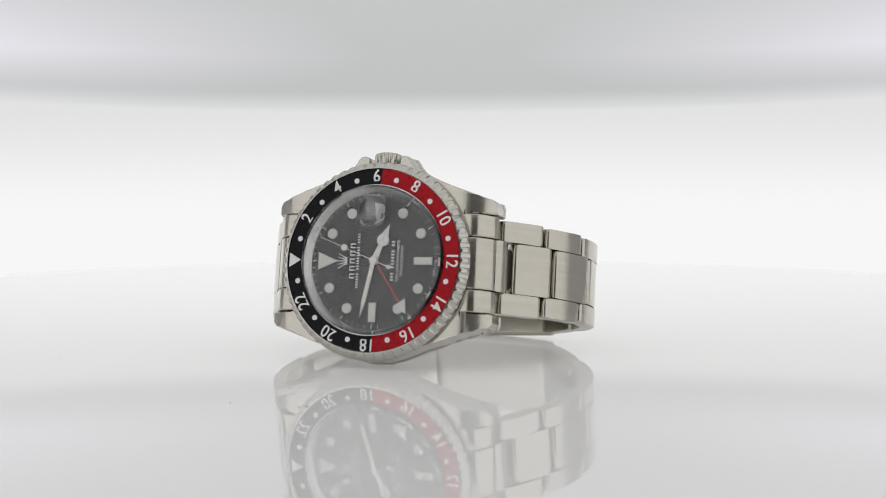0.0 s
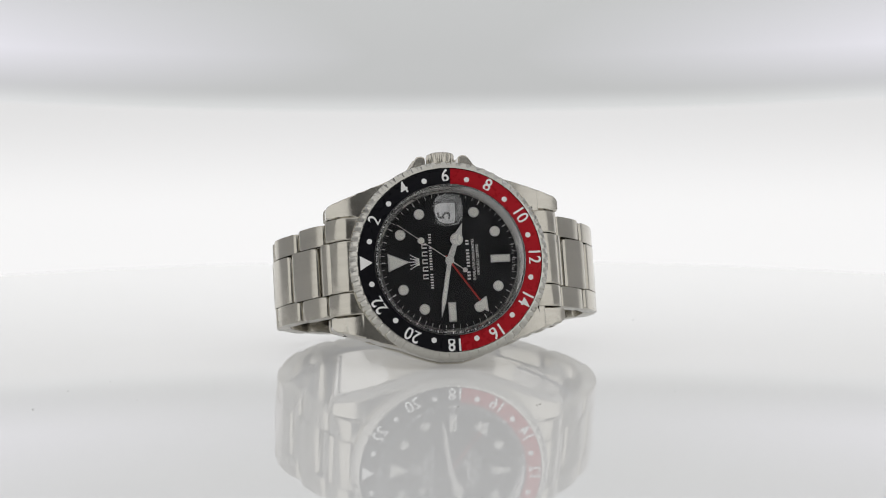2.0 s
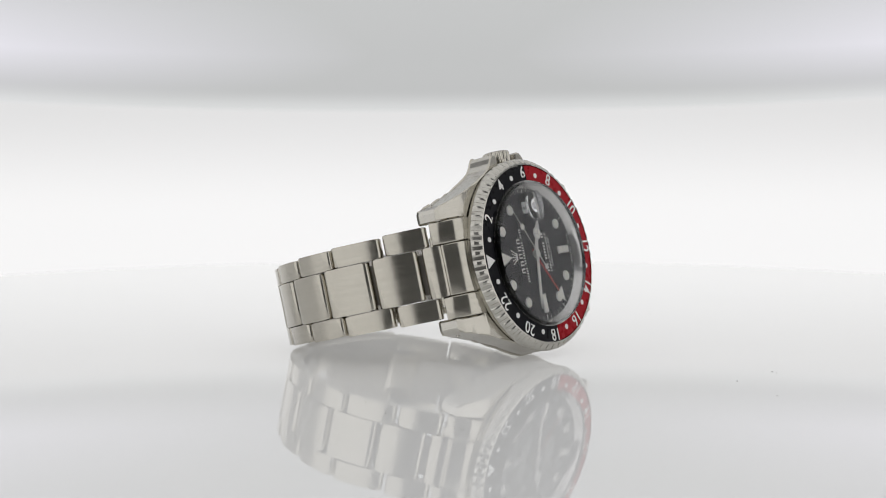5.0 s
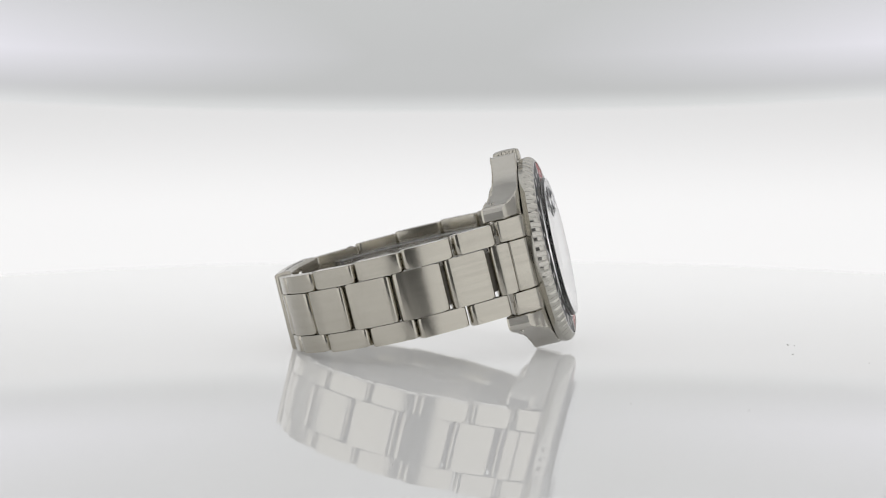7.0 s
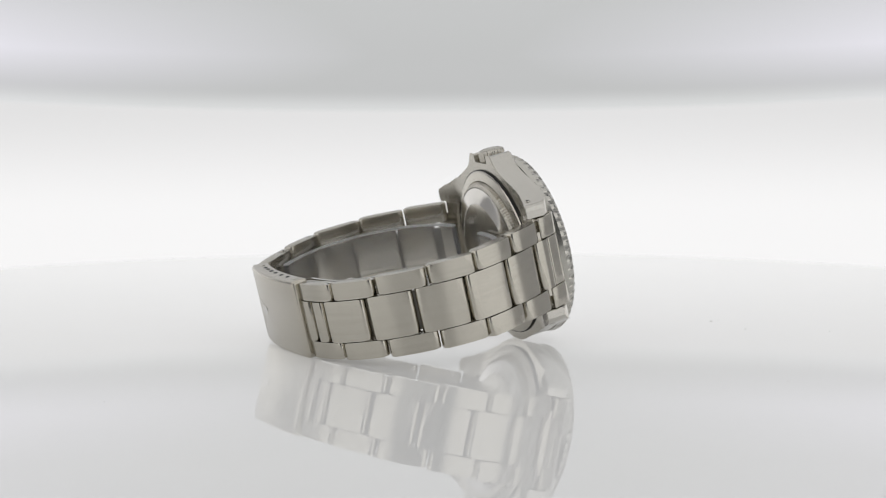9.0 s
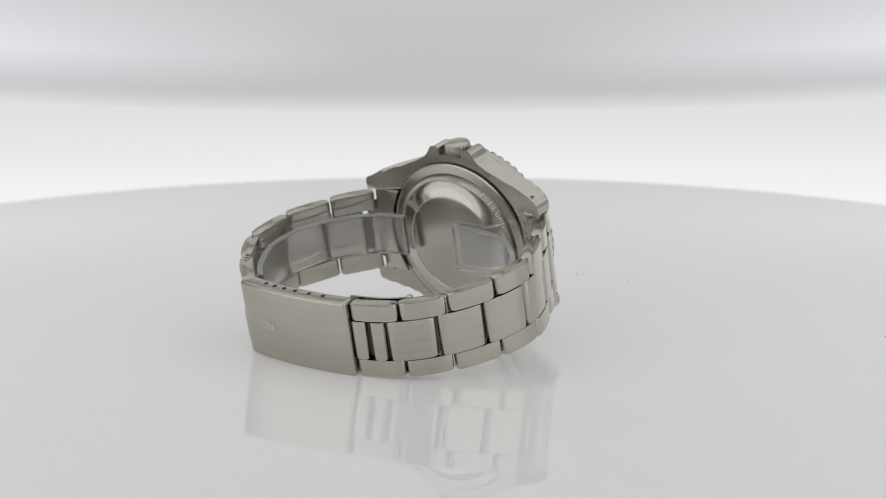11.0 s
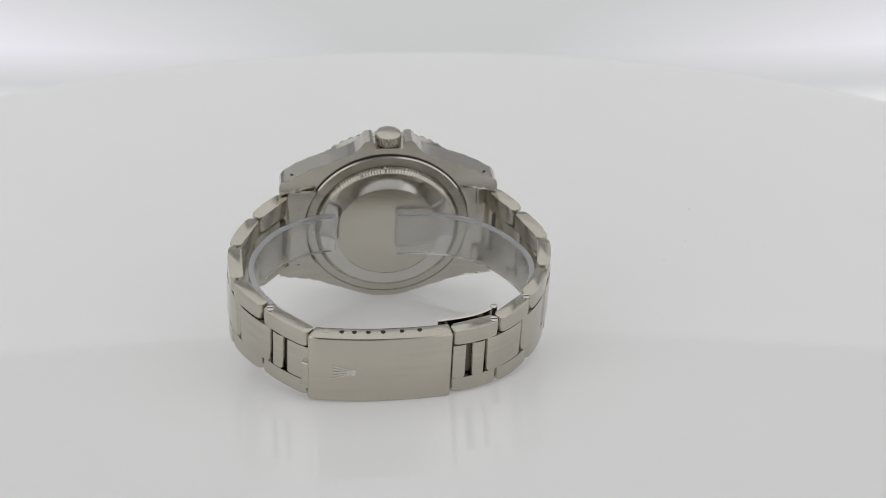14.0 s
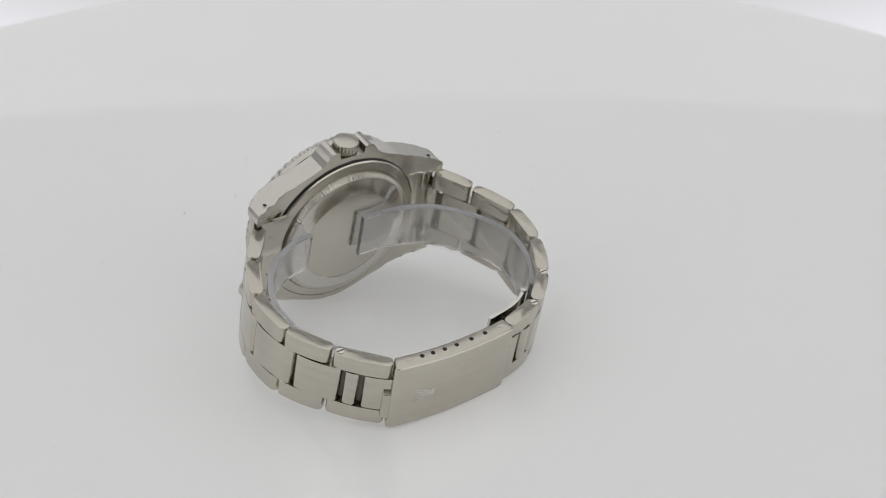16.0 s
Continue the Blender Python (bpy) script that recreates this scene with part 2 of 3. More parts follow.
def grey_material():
    # glow is painted into the panel: paler ends, varied with height
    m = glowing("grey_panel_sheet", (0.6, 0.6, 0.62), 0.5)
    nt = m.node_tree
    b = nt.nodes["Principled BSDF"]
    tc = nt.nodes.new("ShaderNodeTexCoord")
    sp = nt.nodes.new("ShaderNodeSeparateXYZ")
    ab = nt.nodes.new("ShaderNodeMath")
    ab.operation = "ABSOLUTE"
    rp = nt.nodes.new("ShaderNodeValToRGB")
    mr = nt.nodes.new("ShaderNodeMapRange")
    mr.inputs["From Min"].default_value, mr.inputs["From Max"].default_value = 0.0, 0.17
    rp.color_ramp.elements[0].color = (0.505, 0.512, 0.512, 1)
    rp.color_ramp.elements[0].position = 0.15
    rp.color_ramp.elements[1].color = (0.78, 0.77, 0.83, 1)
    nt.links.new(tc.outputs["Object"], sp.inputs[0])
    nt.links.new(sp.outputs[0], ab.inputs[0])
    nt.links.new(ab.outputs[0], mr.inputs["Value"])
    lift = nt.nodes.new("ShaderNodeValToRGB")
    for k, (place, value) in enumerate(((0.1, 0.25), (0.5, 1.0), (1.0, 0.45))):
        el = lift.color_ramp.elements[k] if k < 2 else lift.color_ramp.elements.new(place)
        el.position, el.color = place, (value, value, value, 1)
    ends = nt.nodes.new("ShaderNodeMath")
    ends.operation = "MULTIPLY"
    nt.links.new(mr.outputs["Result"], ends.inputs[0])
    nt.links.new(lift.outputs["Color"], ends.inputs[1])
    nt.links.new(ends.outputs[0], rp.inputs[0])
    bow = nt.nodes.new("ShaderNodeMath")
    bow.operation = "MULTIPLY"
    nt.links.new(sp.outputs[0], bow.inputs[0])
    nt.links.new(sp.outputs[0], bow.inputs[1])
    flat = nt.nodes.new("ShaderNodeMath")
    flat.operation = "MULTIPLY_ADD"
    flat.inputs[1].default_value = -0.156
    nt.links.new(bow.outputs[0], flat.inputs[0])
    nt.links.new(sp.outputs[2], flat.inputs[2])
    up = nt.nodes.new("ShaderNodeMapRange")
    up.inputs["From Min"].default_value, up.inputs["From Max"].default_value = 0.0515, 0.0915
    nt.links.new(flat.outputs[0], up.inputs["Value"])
    # painted glow by height: brightest at the lower edge, then a dimmer band
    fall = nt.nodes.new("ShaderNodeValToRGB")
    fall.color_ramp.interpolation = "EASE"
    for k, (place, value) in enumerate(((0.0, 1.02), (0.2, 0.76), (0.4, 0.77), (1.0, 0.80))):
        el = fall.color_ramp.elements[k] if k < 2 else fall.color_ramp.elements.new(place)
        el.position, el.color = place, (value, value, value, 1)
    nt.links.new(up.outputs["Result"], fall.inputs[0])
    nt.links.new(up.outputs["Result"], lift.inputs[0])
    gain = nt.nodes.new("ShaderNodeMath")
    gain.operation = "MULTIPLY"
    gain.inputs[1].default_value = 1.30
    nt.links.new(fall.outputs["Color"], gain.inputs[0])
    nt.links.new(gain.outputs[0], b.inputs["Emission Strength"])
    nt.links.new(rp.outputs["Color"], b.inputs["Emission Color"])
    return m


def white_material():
    """The backlit sheet, its glow painted a little dimmer where it nears the grey panel."""
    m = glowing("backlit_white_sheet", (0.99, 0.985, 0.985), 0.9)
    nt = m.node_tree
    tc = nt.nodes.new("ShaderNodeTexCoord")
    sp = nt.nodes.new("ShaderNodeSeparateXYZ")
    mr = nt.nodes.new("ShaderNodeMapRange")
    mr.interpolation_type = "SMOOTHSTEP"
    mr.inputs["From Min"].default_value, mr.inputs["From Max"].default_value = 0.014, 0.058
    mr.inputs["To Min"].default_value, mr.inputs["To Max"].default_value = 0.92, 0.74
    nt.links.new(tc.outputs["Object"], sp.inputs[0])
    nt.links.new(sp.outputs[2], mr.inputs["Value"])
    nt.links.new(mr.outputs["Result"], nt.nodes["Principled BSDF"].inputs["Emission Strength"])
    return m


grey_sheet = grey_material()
white_sheet = white_material()


def turntable():
    ob = new("turntable")
    tagged(ob, "round glossy white acrylic turntable with an added faint glow and dust specks", "turntable")
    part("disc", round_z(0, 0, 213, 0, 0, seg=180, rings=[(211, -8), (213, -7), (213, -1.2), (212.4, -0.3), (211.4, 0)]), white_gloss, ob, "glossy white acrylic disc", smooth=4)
    part("column", round_z(0, 0, 40, 0, 0, seg=48, rings=[(90, -750), (90, -735), (38, -720), (38, -8.5)]), room_white, ob, "plain white column")
    for x, y, r in DUST:
        r *= 0.6
        part("dust_speck", round_z(x, y, r, 0, 0, seg=7, rings=[(r, 0.0), (r * 0.8, r * 0.35), (r * 0.3, r * 0.5)]), speck_dark, ob)
    return ob


DUST = [(10.5, -81.0, 0.42), (-4.5, -81.2, 0.36), (9.6, -82.4, 0.25), (-78.9, -69.3, 0.34), (-65.1, -38.0, 0.22), (-73.0, -48.6, 0.26), (-16.9, -95.9, 0.3),
        (-60.5, -62.0, 0.16), (38.0, -72.0, 0.18), (60.0, 40.0, 0.15), (-40.0, 78.0, 0.16), (82.0, -12.0, 0.17)]

studio()
# unseen light boxes, assumed from the soft light and the steel's reflections
softbox("large square unseen softbox added under the ceiling", pose(0, -0.1, 1.25), 2600, 2600, TOP_LIGHT)
softbox("tall unseen softbox added on the floor beside the turntable", pose(-1.04, -0.74, 0.2, 0, -90, 30), 1860, 1880, SIDE_LIGHT)
softbox("tall unseen softbox added on the floor beside the turntable", pose(1.04, -0.74, 0.2, 0, 90, -30), 1860, 1880, SIDE_LIGHT)
sheet_on_arm = backdrop()
table = turntable()


# ---------------- the watch ----------------
# Its own axes, in millimetres while building: x towards 6 o'clock, y to the back, z towards the crown; origin amid the bezel insert.
LOOP = [(-16.3, 3.45), (-20.5, 3.75), (-23.0, 6.6), (-24.6, 10.2), (-29.0, 18.0), (-32.9, 28.3), (-31.4, 38.4), (-26.3, 48.2), (-17.9, 55.9), (-8.0, 58.8), (6.0, 59.6), (17.0, 58.7),
        (22.8, 56.8), (30.6, 48.6), (36.5, 38.8), (37.0, 28.2), (32.3, 17.8), (25.3, 10.2), (23.7, 5.8), (20.8, 3.0), (16.7, 2.72)]


def loop_curve():
    """The outer line of the bracelet as a fine polyline with its running length."""
    pts = [Vector((*p, 0)) for p in LOOP]
    ext = [2 * pts[0] - pts[1]] + pts + [2 * pts[-1] - pts[-2]]
    fine = []
    for i in range(1, len(ext) - 2):
        a, b, c, d = ext[i - 1:i + 3]
        for k in range(24):
            t = k / 24
            fine.append(0.5 * (2 * b + (c - a) * t + (2 * a - 5 * b + 4 * c - d) * t * t + (3 * b - a - 3 * c + d) * t ** 3))
    fine.append(pts[-1])
    run = [0.0]
    for a, b in zip(fine, fine[1:]):
        run.append(run[-1] + (b - a).length)
    return fine, run


FINE, RUN = loop_curve()


def on_loop(s):
    """Place and outward normal at the running length s."""
    s = max(0.0, min(RUN[-1] - 1e-6, s))
    k = int(np.searchsorted(RUN, s, side="right")) - 1
    t = (s - RUN[k]) / (RUN[k + 1] - RUN[k])
    p = FINE[k].lerp(FINE[k + 1], t)
    lo, hi = max(0, k - 4), min(len(FINE) - 1, k + 5)
    d = (FINE[hi] - FINE[lo]).normalized()
    return p, Vector((-d.y, d.x, 0))


def length_at(x, y):
    q = Vector((x, y, 0))
    return RUN[min(range(len(FINE)), key=lambda i: (FINE[i] - q).length)]


def half_width(s):
    """The bracelet narrows from the lugs to the clasp."""
    far = min(s, RUN[-1] - s) / (RUN[-1] / 2)
    return 9.95 - 2.0 * min(1.0, far / 0.8)


def link(s0, s1, z0, z1, thick=2.7, lift=0.0, bevel=0.28, nose=1.4):
    """One rigid link between two running lengths: rounded ends, slightly crowned outside."""
    a, na = on_loop(s0)
    b, nb = on_loop(s1)
    t = (b - a).normalized()
    nrm = Vector((-t.y, t.x, 0))
    if nrm.dot(na) < 0:
        nrm = -nrm
    ln = (b - a).length
    crown = 0.03 * ln
    prof = []
    r = min(nose, thick / 2 - 0.1)
    for k in range(7):
        u = k / 6
        prof.append((r * 0.85 + (ln - 1.7 * r) * u, crown * 4 * u * (1 - u) + lift))
    def end_arc(w):
        """A blunt, round-cornered link end: reach and height at the angle w."""
        c = math.cos(w)
        return r * 0.85 * math.sin(w) ** 0.75, thick / 2 * math.copysign(abs(c) ** 0.85, c)

    for k in range(1, 8):
        reach, h = end_arc(math.pi * k / 8)
        prof.append((ln - r * 0.85 + reach, lift - thick / 2 + h))
    prof.append((ln - r * 0.85, lift - thick))
    prof.append((r * 0.85, lift - thick))
    for k in range(1, 8):
        reach, h = end_arc(math.pi * k / 8)
        prof.append((r * 0.85 - reach, lift - thick / 2 - h))
    bm = bmesh.new()
    lo = [bm.verts.new(a + t * u + nrm * h + Vector((0, 0, z0))) for u, h in prof]
    hi = [bm.verts.new(a + t * u + nrm * h + Vector((0, 0, z1))) for u, h in prof]
    f0, f1 = bm.faces.new(lo), bm.faces.new(hi)
    for i in range(len(lo)):
        j = (i + 1) % len(lo)
        bm.faces.new((lo[i], lo[j], hi[j], hi[i]))
    bmesh.ops.bevel(bm, geom=list(f0.edges) + list(f1.edges), offset=bevel, segments=2, affect="EDGES", profile=0.5)
    return bm


def band(s0, s1, z0, z1, inner, outer, steps=40, bevel=0.0, extra=()):
    """A curved strip that follows the bracelet's line between two lengths, from offset inner to outer."""
    bm = bmesh.new()
    rows = []
    line = [on_loop(s0 + (s1 - s0) * k / steps) for k in range(steps + 1)]
    for p, n in list(extra) + line:
        rows.append([bm.verts.new(p + n * h + Vector((0, 0, z))) for h, z in ((inner, z0), (outer, z0), (outer, z1), (inner, z1))])
    for a, b in zip(rows, rows[1:]):
        for i in range(4):
            bm.faces.new((a[i], a[(i + 1) % 4], b[(i + 1) % 4], b[i]))
    e0, e1 = bm.faces.new(rows[0]), bm.faces.new(rows[-1])
    if bevel:
        bmesh.ops.recalc_face_normals(bm, faces=bm.faces)
        sharp = [e for e in bm.edges if e.calc_face_angle(0) > 0.9]
        bmesh.ops.bevel(bm, geom=sharp, offset=bevel, segments=3, affect="EDGES", profile=0.5)
    return bm


# outward is to the loop's outside
if on_loop(RUN[-1] / 2)[1].y < 0:
    _inner = on_loop

    def on_loop(s):
        p, n = _inner(s)
        return p, -n


def case_outline():
    """The middle case from above; crown guards at 3 o'clock, notches between the lugs."""
    lug = [(10.08, 23.8), (10.25, 24.0), (11.8, 24.05), (12.6, 23.8), (13.05, 23.1), (13.85, 20.6), (14.85, 17.6), (15.75, 15.0), (16.5, 12.9)]
    right = lug + [(17.3, 10.9), (18.2, 8.9), (19.05, 7.4), (20.2, 6.3), (21.2, 5.7), (21.85, 5.1), (22.0, 4.2), (21.7, 3.5), (20.0, 3.3)]
    left = lug + [(17.25, 10.4), (18.4, 7.6), (19.4, 4.8), (20.1, 2.2)]
    notch_low = [(10.08, -18.2), (6.0, -18.9), (0.0, -19.2), (-6.0, -18.9), (-10.08, -18.2)]
    pts = right + [(u, -v) for u, v in reversed(right)] + notch_low
    pts += [(-u, -v) for u, v in left] + [(-u, v) for u, v in reversed(left)]
    return pts + [(u, -v) for u, v in reversed(notch_low)]


def middle_case(watch):
    bm = prism(case_outline(), 0.0, 1.0)
    for v in [k * side for side in (1, -1) for k in (15.0, 16.3, 17.6, 18.2, 19.4, 20.6, 21.4, 22.2, 23.1)]:
        bmesh.ops.bisect_plane(bm, geom=list(bm.verts) + list(bm.edges) + list(bm.faces), plane_co=D(0, v, 0), plane_no=D(0, 1, 0))

    # the lugs bend down towards their tips
    def front(v):
        return -3.15 - 3.1 * max(0.0, (abs(v) - 15.0) / 9.0) ** 2.5

    def back(v):
        return -8.6 - 2.0 * max(0.0, (abs(v) - 16.0) / 8.0) ** 1.3

    for vert in bm.verts:
        v, n, u = -vert.co.x, -vert.co.y, vert.co.z
        vert.co = D(u, v, front(v) if n > 0.5 else back(v))
    bm.normal_update()
    rims = [e for e in bm.edges if len(e.link_faces) == 2 and e.calc_face_angle(0) > 1.0
            and sum(abs(f.normal.y) > 0.7 for f in e.link_faces) == 1]
    bmesh.ops.bevel(bm, geom=rims, offset=0.26, segments=1, affect="EDGES", profile=0.5)
    case = part("middle_case", bm, case_steel, watch, "satin steel middle case with polished flanks, lugs and crown guards", smooth=28)
    case.data.materials.append(flank_steel)
    for f in case.data.polygons:
        if abs(f.normal.y) < 0.35:
            f.material_index = 1
            f.use_smooth = False
    for side in (1, -1):
        for flank in (1, -1):
            rim = part("lug_hole", round_z(side * 21.4, 8.5, 0.62, 0, 0, seg=20, rings=[(0.6, flank * 13.0), (0.6, flank * 13.62), (0.5, flank * 13.68)]), flank_steel, case)
            part("bore", round_z(side * 21.4, 8.5, 0.44, flank * 13.2, flank * 13.71, seg=16), recess_shade, rim)
    return case


def bezel(watch):
    def teeth(a, i):
        k = (a / (2 * math.pi) * 60) % 1.0
        dip = min(1.0, max(0.0, 1 - abs(k - 0.5) / 0.30) * 2.2)
        return 1 - {4: 0.016, 5: 0.022, 6: 0.008}.get(i, 0.0) * dip

    ring = part("bezel", lathe([(15.45, -3.1), (18.7, -3.1), (20.0, -2.95), (20.35, -1.9), (20.25, -1.1), (19.8, -0.4), (19.2, 0.02), (18.8, 0.12), (18.7, -0.4), (15.2, -0.4)], 720, teeth),
                bezel_steel, watch, "steel rotating bezel with a notched edge", smooth=24)
    edge = 3.6
    part("black_insert", lathe([(15.45, -0.35), (18.65, -0.35), (18.65, 0.0), (15.55, 0.22), (15.45, 0.1)], 96, None, True, -90 - edge, 90 + edge), black_insert, ring, "black half of the insert")
    part("red_insert", lathe([(15.45, -0.35), (18.65, -0.35), (18.65, 0.0), (15.55, 0.22), (15.45, 0.1)], 96, None, True, 90 + edge, 270 - edge), red_insert, ring, "red half of the insert")
    for h in range(2, 24, 2):
        writing(str(h), 3.75, h * 15, 17.08, 0.17, print_white, ring, bold=0.045, squeeze=0.88)
    for h in range(1, 24, 2):
        a = radians(h * 15)
        part("pearl", disc(16.75 * math.sin(a), 16.75 * math.cos(a), 0.55, 0.05, 0.19, seg=20), print_white, ring)
    part("triangle", prism([(-1.45, 18.3), (1.45, 18.3), (0, 15.75)], 0.05, 0.2), print_white, ring)
    return ring


def dial(watch):
    plate = part("dial", lathe([(0.01, -2.5), (14.2, -2.5), (14.2, -2.1), (0.01, -2.1)], 96), dial_black, watch, "glossy black dial")
    part("inner_ring", lathe([(13.95, -2.08), (14.6, -1.3), (15.2, -0.75), (15.25, 0.4), (15.43, 0.4), (15.43, -2.3), (13.95, -2.3)], 128), rehaut_steel, watch, "pale steel ring round the dial")
    for h in (1, 2, 4, 5, 7, 8, 10, 11):
        a = radians(30 * h)
        u, v = 11.2 * math.sin(a), 11.2 * math.cos(a)
        rim = part("hour_marker", disc(u, v, 1.08, -2.1, -1.85, 0.12, 28), satin_ring, plate)
        part("lume", disc(u, v, 0.86, -1.86, -1.8, seg=24), lume, rim)
    for h, half in ((6, 0.78), (9, 0.78)):
        rim = part("hour_marker", prism(along(8.5, 12.5, [(0, half), (1, half)], h * 30), -2.1, -1.85, 0.1), satin_ring, plate)
        part("lume", prism(along(8.8, 12.2, [(0, half - 0.25), (1, half - 0.25)], h * 30), -1.86, -1.8), lume, rim)
    rim = part("hour_marker", prism(along(8.2, 12.5, [(0, 0.05), (1, 1.85)], 0), -2.1, -1.85, 0.1), satin_ring, plate)
    part("lume", prism(along(8.9, 12.2, [(0, 0.05), (1, 1.48)], 0), -1.86, -1.8), lume, rim)
    for k in range(60):
        big = k % 5 == 0
        part("minute_mark", prism(along(12.95 if big else 13.15, 13.8, [(0, 0.08 if big else 0.04), (1, 0.08 if big else 0.04)], k * 6), -2.1, -2.07), print_white, plate)
    # emblem and maker's lines as plain shapes, the readable words as words
    for k in range(5):
        a = -30 + 15 * k
        base = (0.30 * (k - 2), 6.45)
        ca, sa = math.sin(radians(a)), math.cos(radians(a))
        ln = 1.45 if k % 2 else 1.65
        part("emblem_ray", prism([(base[0] - 0.15, base[1]), (base[0] + 0.15, base[1]), (base[0] + ca * ln + 0.05, base[1] + sa * ln), (base[0] + ca * ln - 0.05, base[1] + sa * ln)], -2.1, -2.04), print_white, plate)
        part("emblem_bead", disc(base[0] + ca * ln, base[1] + sa * ln, 0.14, -2.1, -2.03, seg=12), print_white, plate)
    part("emblem_base", prism([(-0.72, 6.1), (0.72, 6.1), (0.8, 6.42), (-0.8, 6.42)], -2.1, -2.04), print_white, plate)

    def bars(count, width, v, height, skip=(), fill=0.62):
        """A row of upright bars in the pitch of a line of letters."""
        pitch = width / count
        for k in range(count):
            if k not in skip:
                x = -width / 2 + pitch * (k + 0.5)
                part("maker_bar", prism([(x - pitch * fill / 2, v - height / 2), (x + pitch * fill / 2, v - height / 2), (x + pitch * fill / 2, v + height / 2), (x - pitch * fill / 2, v + height / 2)], -2.1, -2.05), print_white, plate)

    for k in range(5):
        x = -3.1 + 1.55 * k
        for j in (-0.36, 0.36):
            part("maker_bar", prism([(x + j - 0.14, 4.4), (x + j + 0.14, 4.4), (x + j + 0.14, 5.5), (x + j - 0.14, 5.5)], -2.1, -2.05), print_white, plate)
        part("maker_bar", prism([(x - 0.3, 5.34), (x + 0.3, 5.34), (x + 0.3, 5.5), (x - 0.3, 5.5)], -2.1, -2.052), print_white, plate)
    bars(21, 11.4, 3.75, 0.58, (6, 16), 0.5)
    bars(13, 8.4, -3.85, 0.68, (3, 10), 0.58)
    writing("SUPERLATIVE CHRONOMETER", 0.78, 0, 0, -2.08, print_white, plate, u=0, v=-5.0, turn=0, name="dial_words", squeeze=0.80, bold=0.012)
    writing("OFFICIALLY CERTIFIED", 0.78, 0, 0, -2.08, print_white, plate, u=0, v=-5.85, turn=0, name="dial_words", squeeze=0.80, bold=0.012)
    for k, c in enumerate("SWISS-T<25"):
        a = 180 + (4.5 - k) * 2.75
        writing(c, 0.72, a, 13.2, -2.08, print_white, plate, turn=a - 180, name="dial_words", squeeze=0.85)
    # date window under its magnifier
    win = part("date_window", prism([(8.7, -1.15), (11.1, -1.15), (11.1, 1.0), (8.7, 1.0)], -2.1, -2.06), date_white, plate, "white date window")
    writing("5", 1.85, 0, 0, -2.03, print_black, win, u=9.85, v=-0.08, turn=0, name="date_numeral", bold=0.02)
    return plate


def dial_pointers(watch):
    """Hour, minute and 24-hour pointer stay; the seconds pointer is returned to be keyed."""
    hour = part("hour_pointer", prism(along(-1.0, 3.4, [(0, 0.5), (0.5, 0.62), (1, 0.5)], 112), -1.7, -1.55, 0.06), satin_ring, watch, "steel hour pointer with a round lume field")
    a = radians(112)
    part("ring", disc(4.55 * math.sin(a), 4.55 * math.cos(a), 1.32, -1.7, -1.54, 0.06), satin_ring, hour)
    part("lume", disc(4.55 * math.sin(a), 4.55 * math.cos(a), 1.05, -1.56, -1.5), lume, hour)
    for k in range(3):
        w = radians(112 + 120 * k)
        cu, cv = 4.55 * math.sin(a), 4.55 * math.cos(a)
        d, q = (math.sin(w), math.cos(w)), (math.cos(w) * 0.09, -math.sin(w) * 0.09)
        part("spoke", prism([(cu - q[0], cv - q[1]), (cu + q[0], cv + q[1]), (cu + d[0] * 1.1 + q[0], cv + d[1] * 1.1 + q[1]), (cu + d[0] * 1.1 - q[0], cv + d[1] * 1.1 - q[1])], -1.52, -1.47), satin_ring, hour)
    part("tip", prism(along(5.6, 8.0, [(0, 0.75), (0.35, 0.5), (1, 0.04)], 112), -1.7, -1.55, 0.04), satin_ring, hour)
    minute = part("minute_pointer", prism(along(-1.3, 11.8, [(0, 0.28), (0.15, 0.46), (0.75, 0.46), (1, 0.04)], 281.5), -1.4, -1.27, 0.06), satin_ring, watch, "steel sword-shaped minute pointer")
    part("lume", prism(along(2.2, 9.6, [(0, 0.26), (0.9, 0.26), (1, 0.14)], 281.5), -1.28, -1.22), lume, minute)
    gmt = part("second_zone_pointer", prism(along(-1.2, 10.6, [(0, 0.2), (1, 0.17)], 235.5), -1.95, -1.85), red_hand, watch, "thin red pointer with a triangular tip")
    tip = part("tip", prism(along(10.2, 13.0, [(0, 1.62), (1, 0.05)], 235.5), -1.95, -1.82, 0.05), satin_ring, gmt)
    part("lume", prism(along(10.45, 12.5, [(0, 1.2), (1, 0.05)], 235.5), -1.83, -1.78), lume, tip)
    part("cap", disc(0, 0, 0.85, -1.95, -1.0, 0.12, 28), satin_ring, watch, "polished centre cap")
    sec = part("seconds_pointer", prism(along(-3.9, 12.9, [(0, 0.1), (1, 0.05)], 0), -1.1, -1.02), satin_ring, watch, "thin steel seconds pointer")
    bead = part("bead", disc(0, 7.0, 0.72, -1.1, -0.98, 0.05, 24), satin_ring, sec)
    part("lume", disc(0, 7.0, 0.55, -0.99, -0.95, seg=20), lume, bead)
    part("counterweight", disc(0, -3.7, 0.5, -1.1, -0.99, 0.04, 20), satin_ring, sec)
    return sec


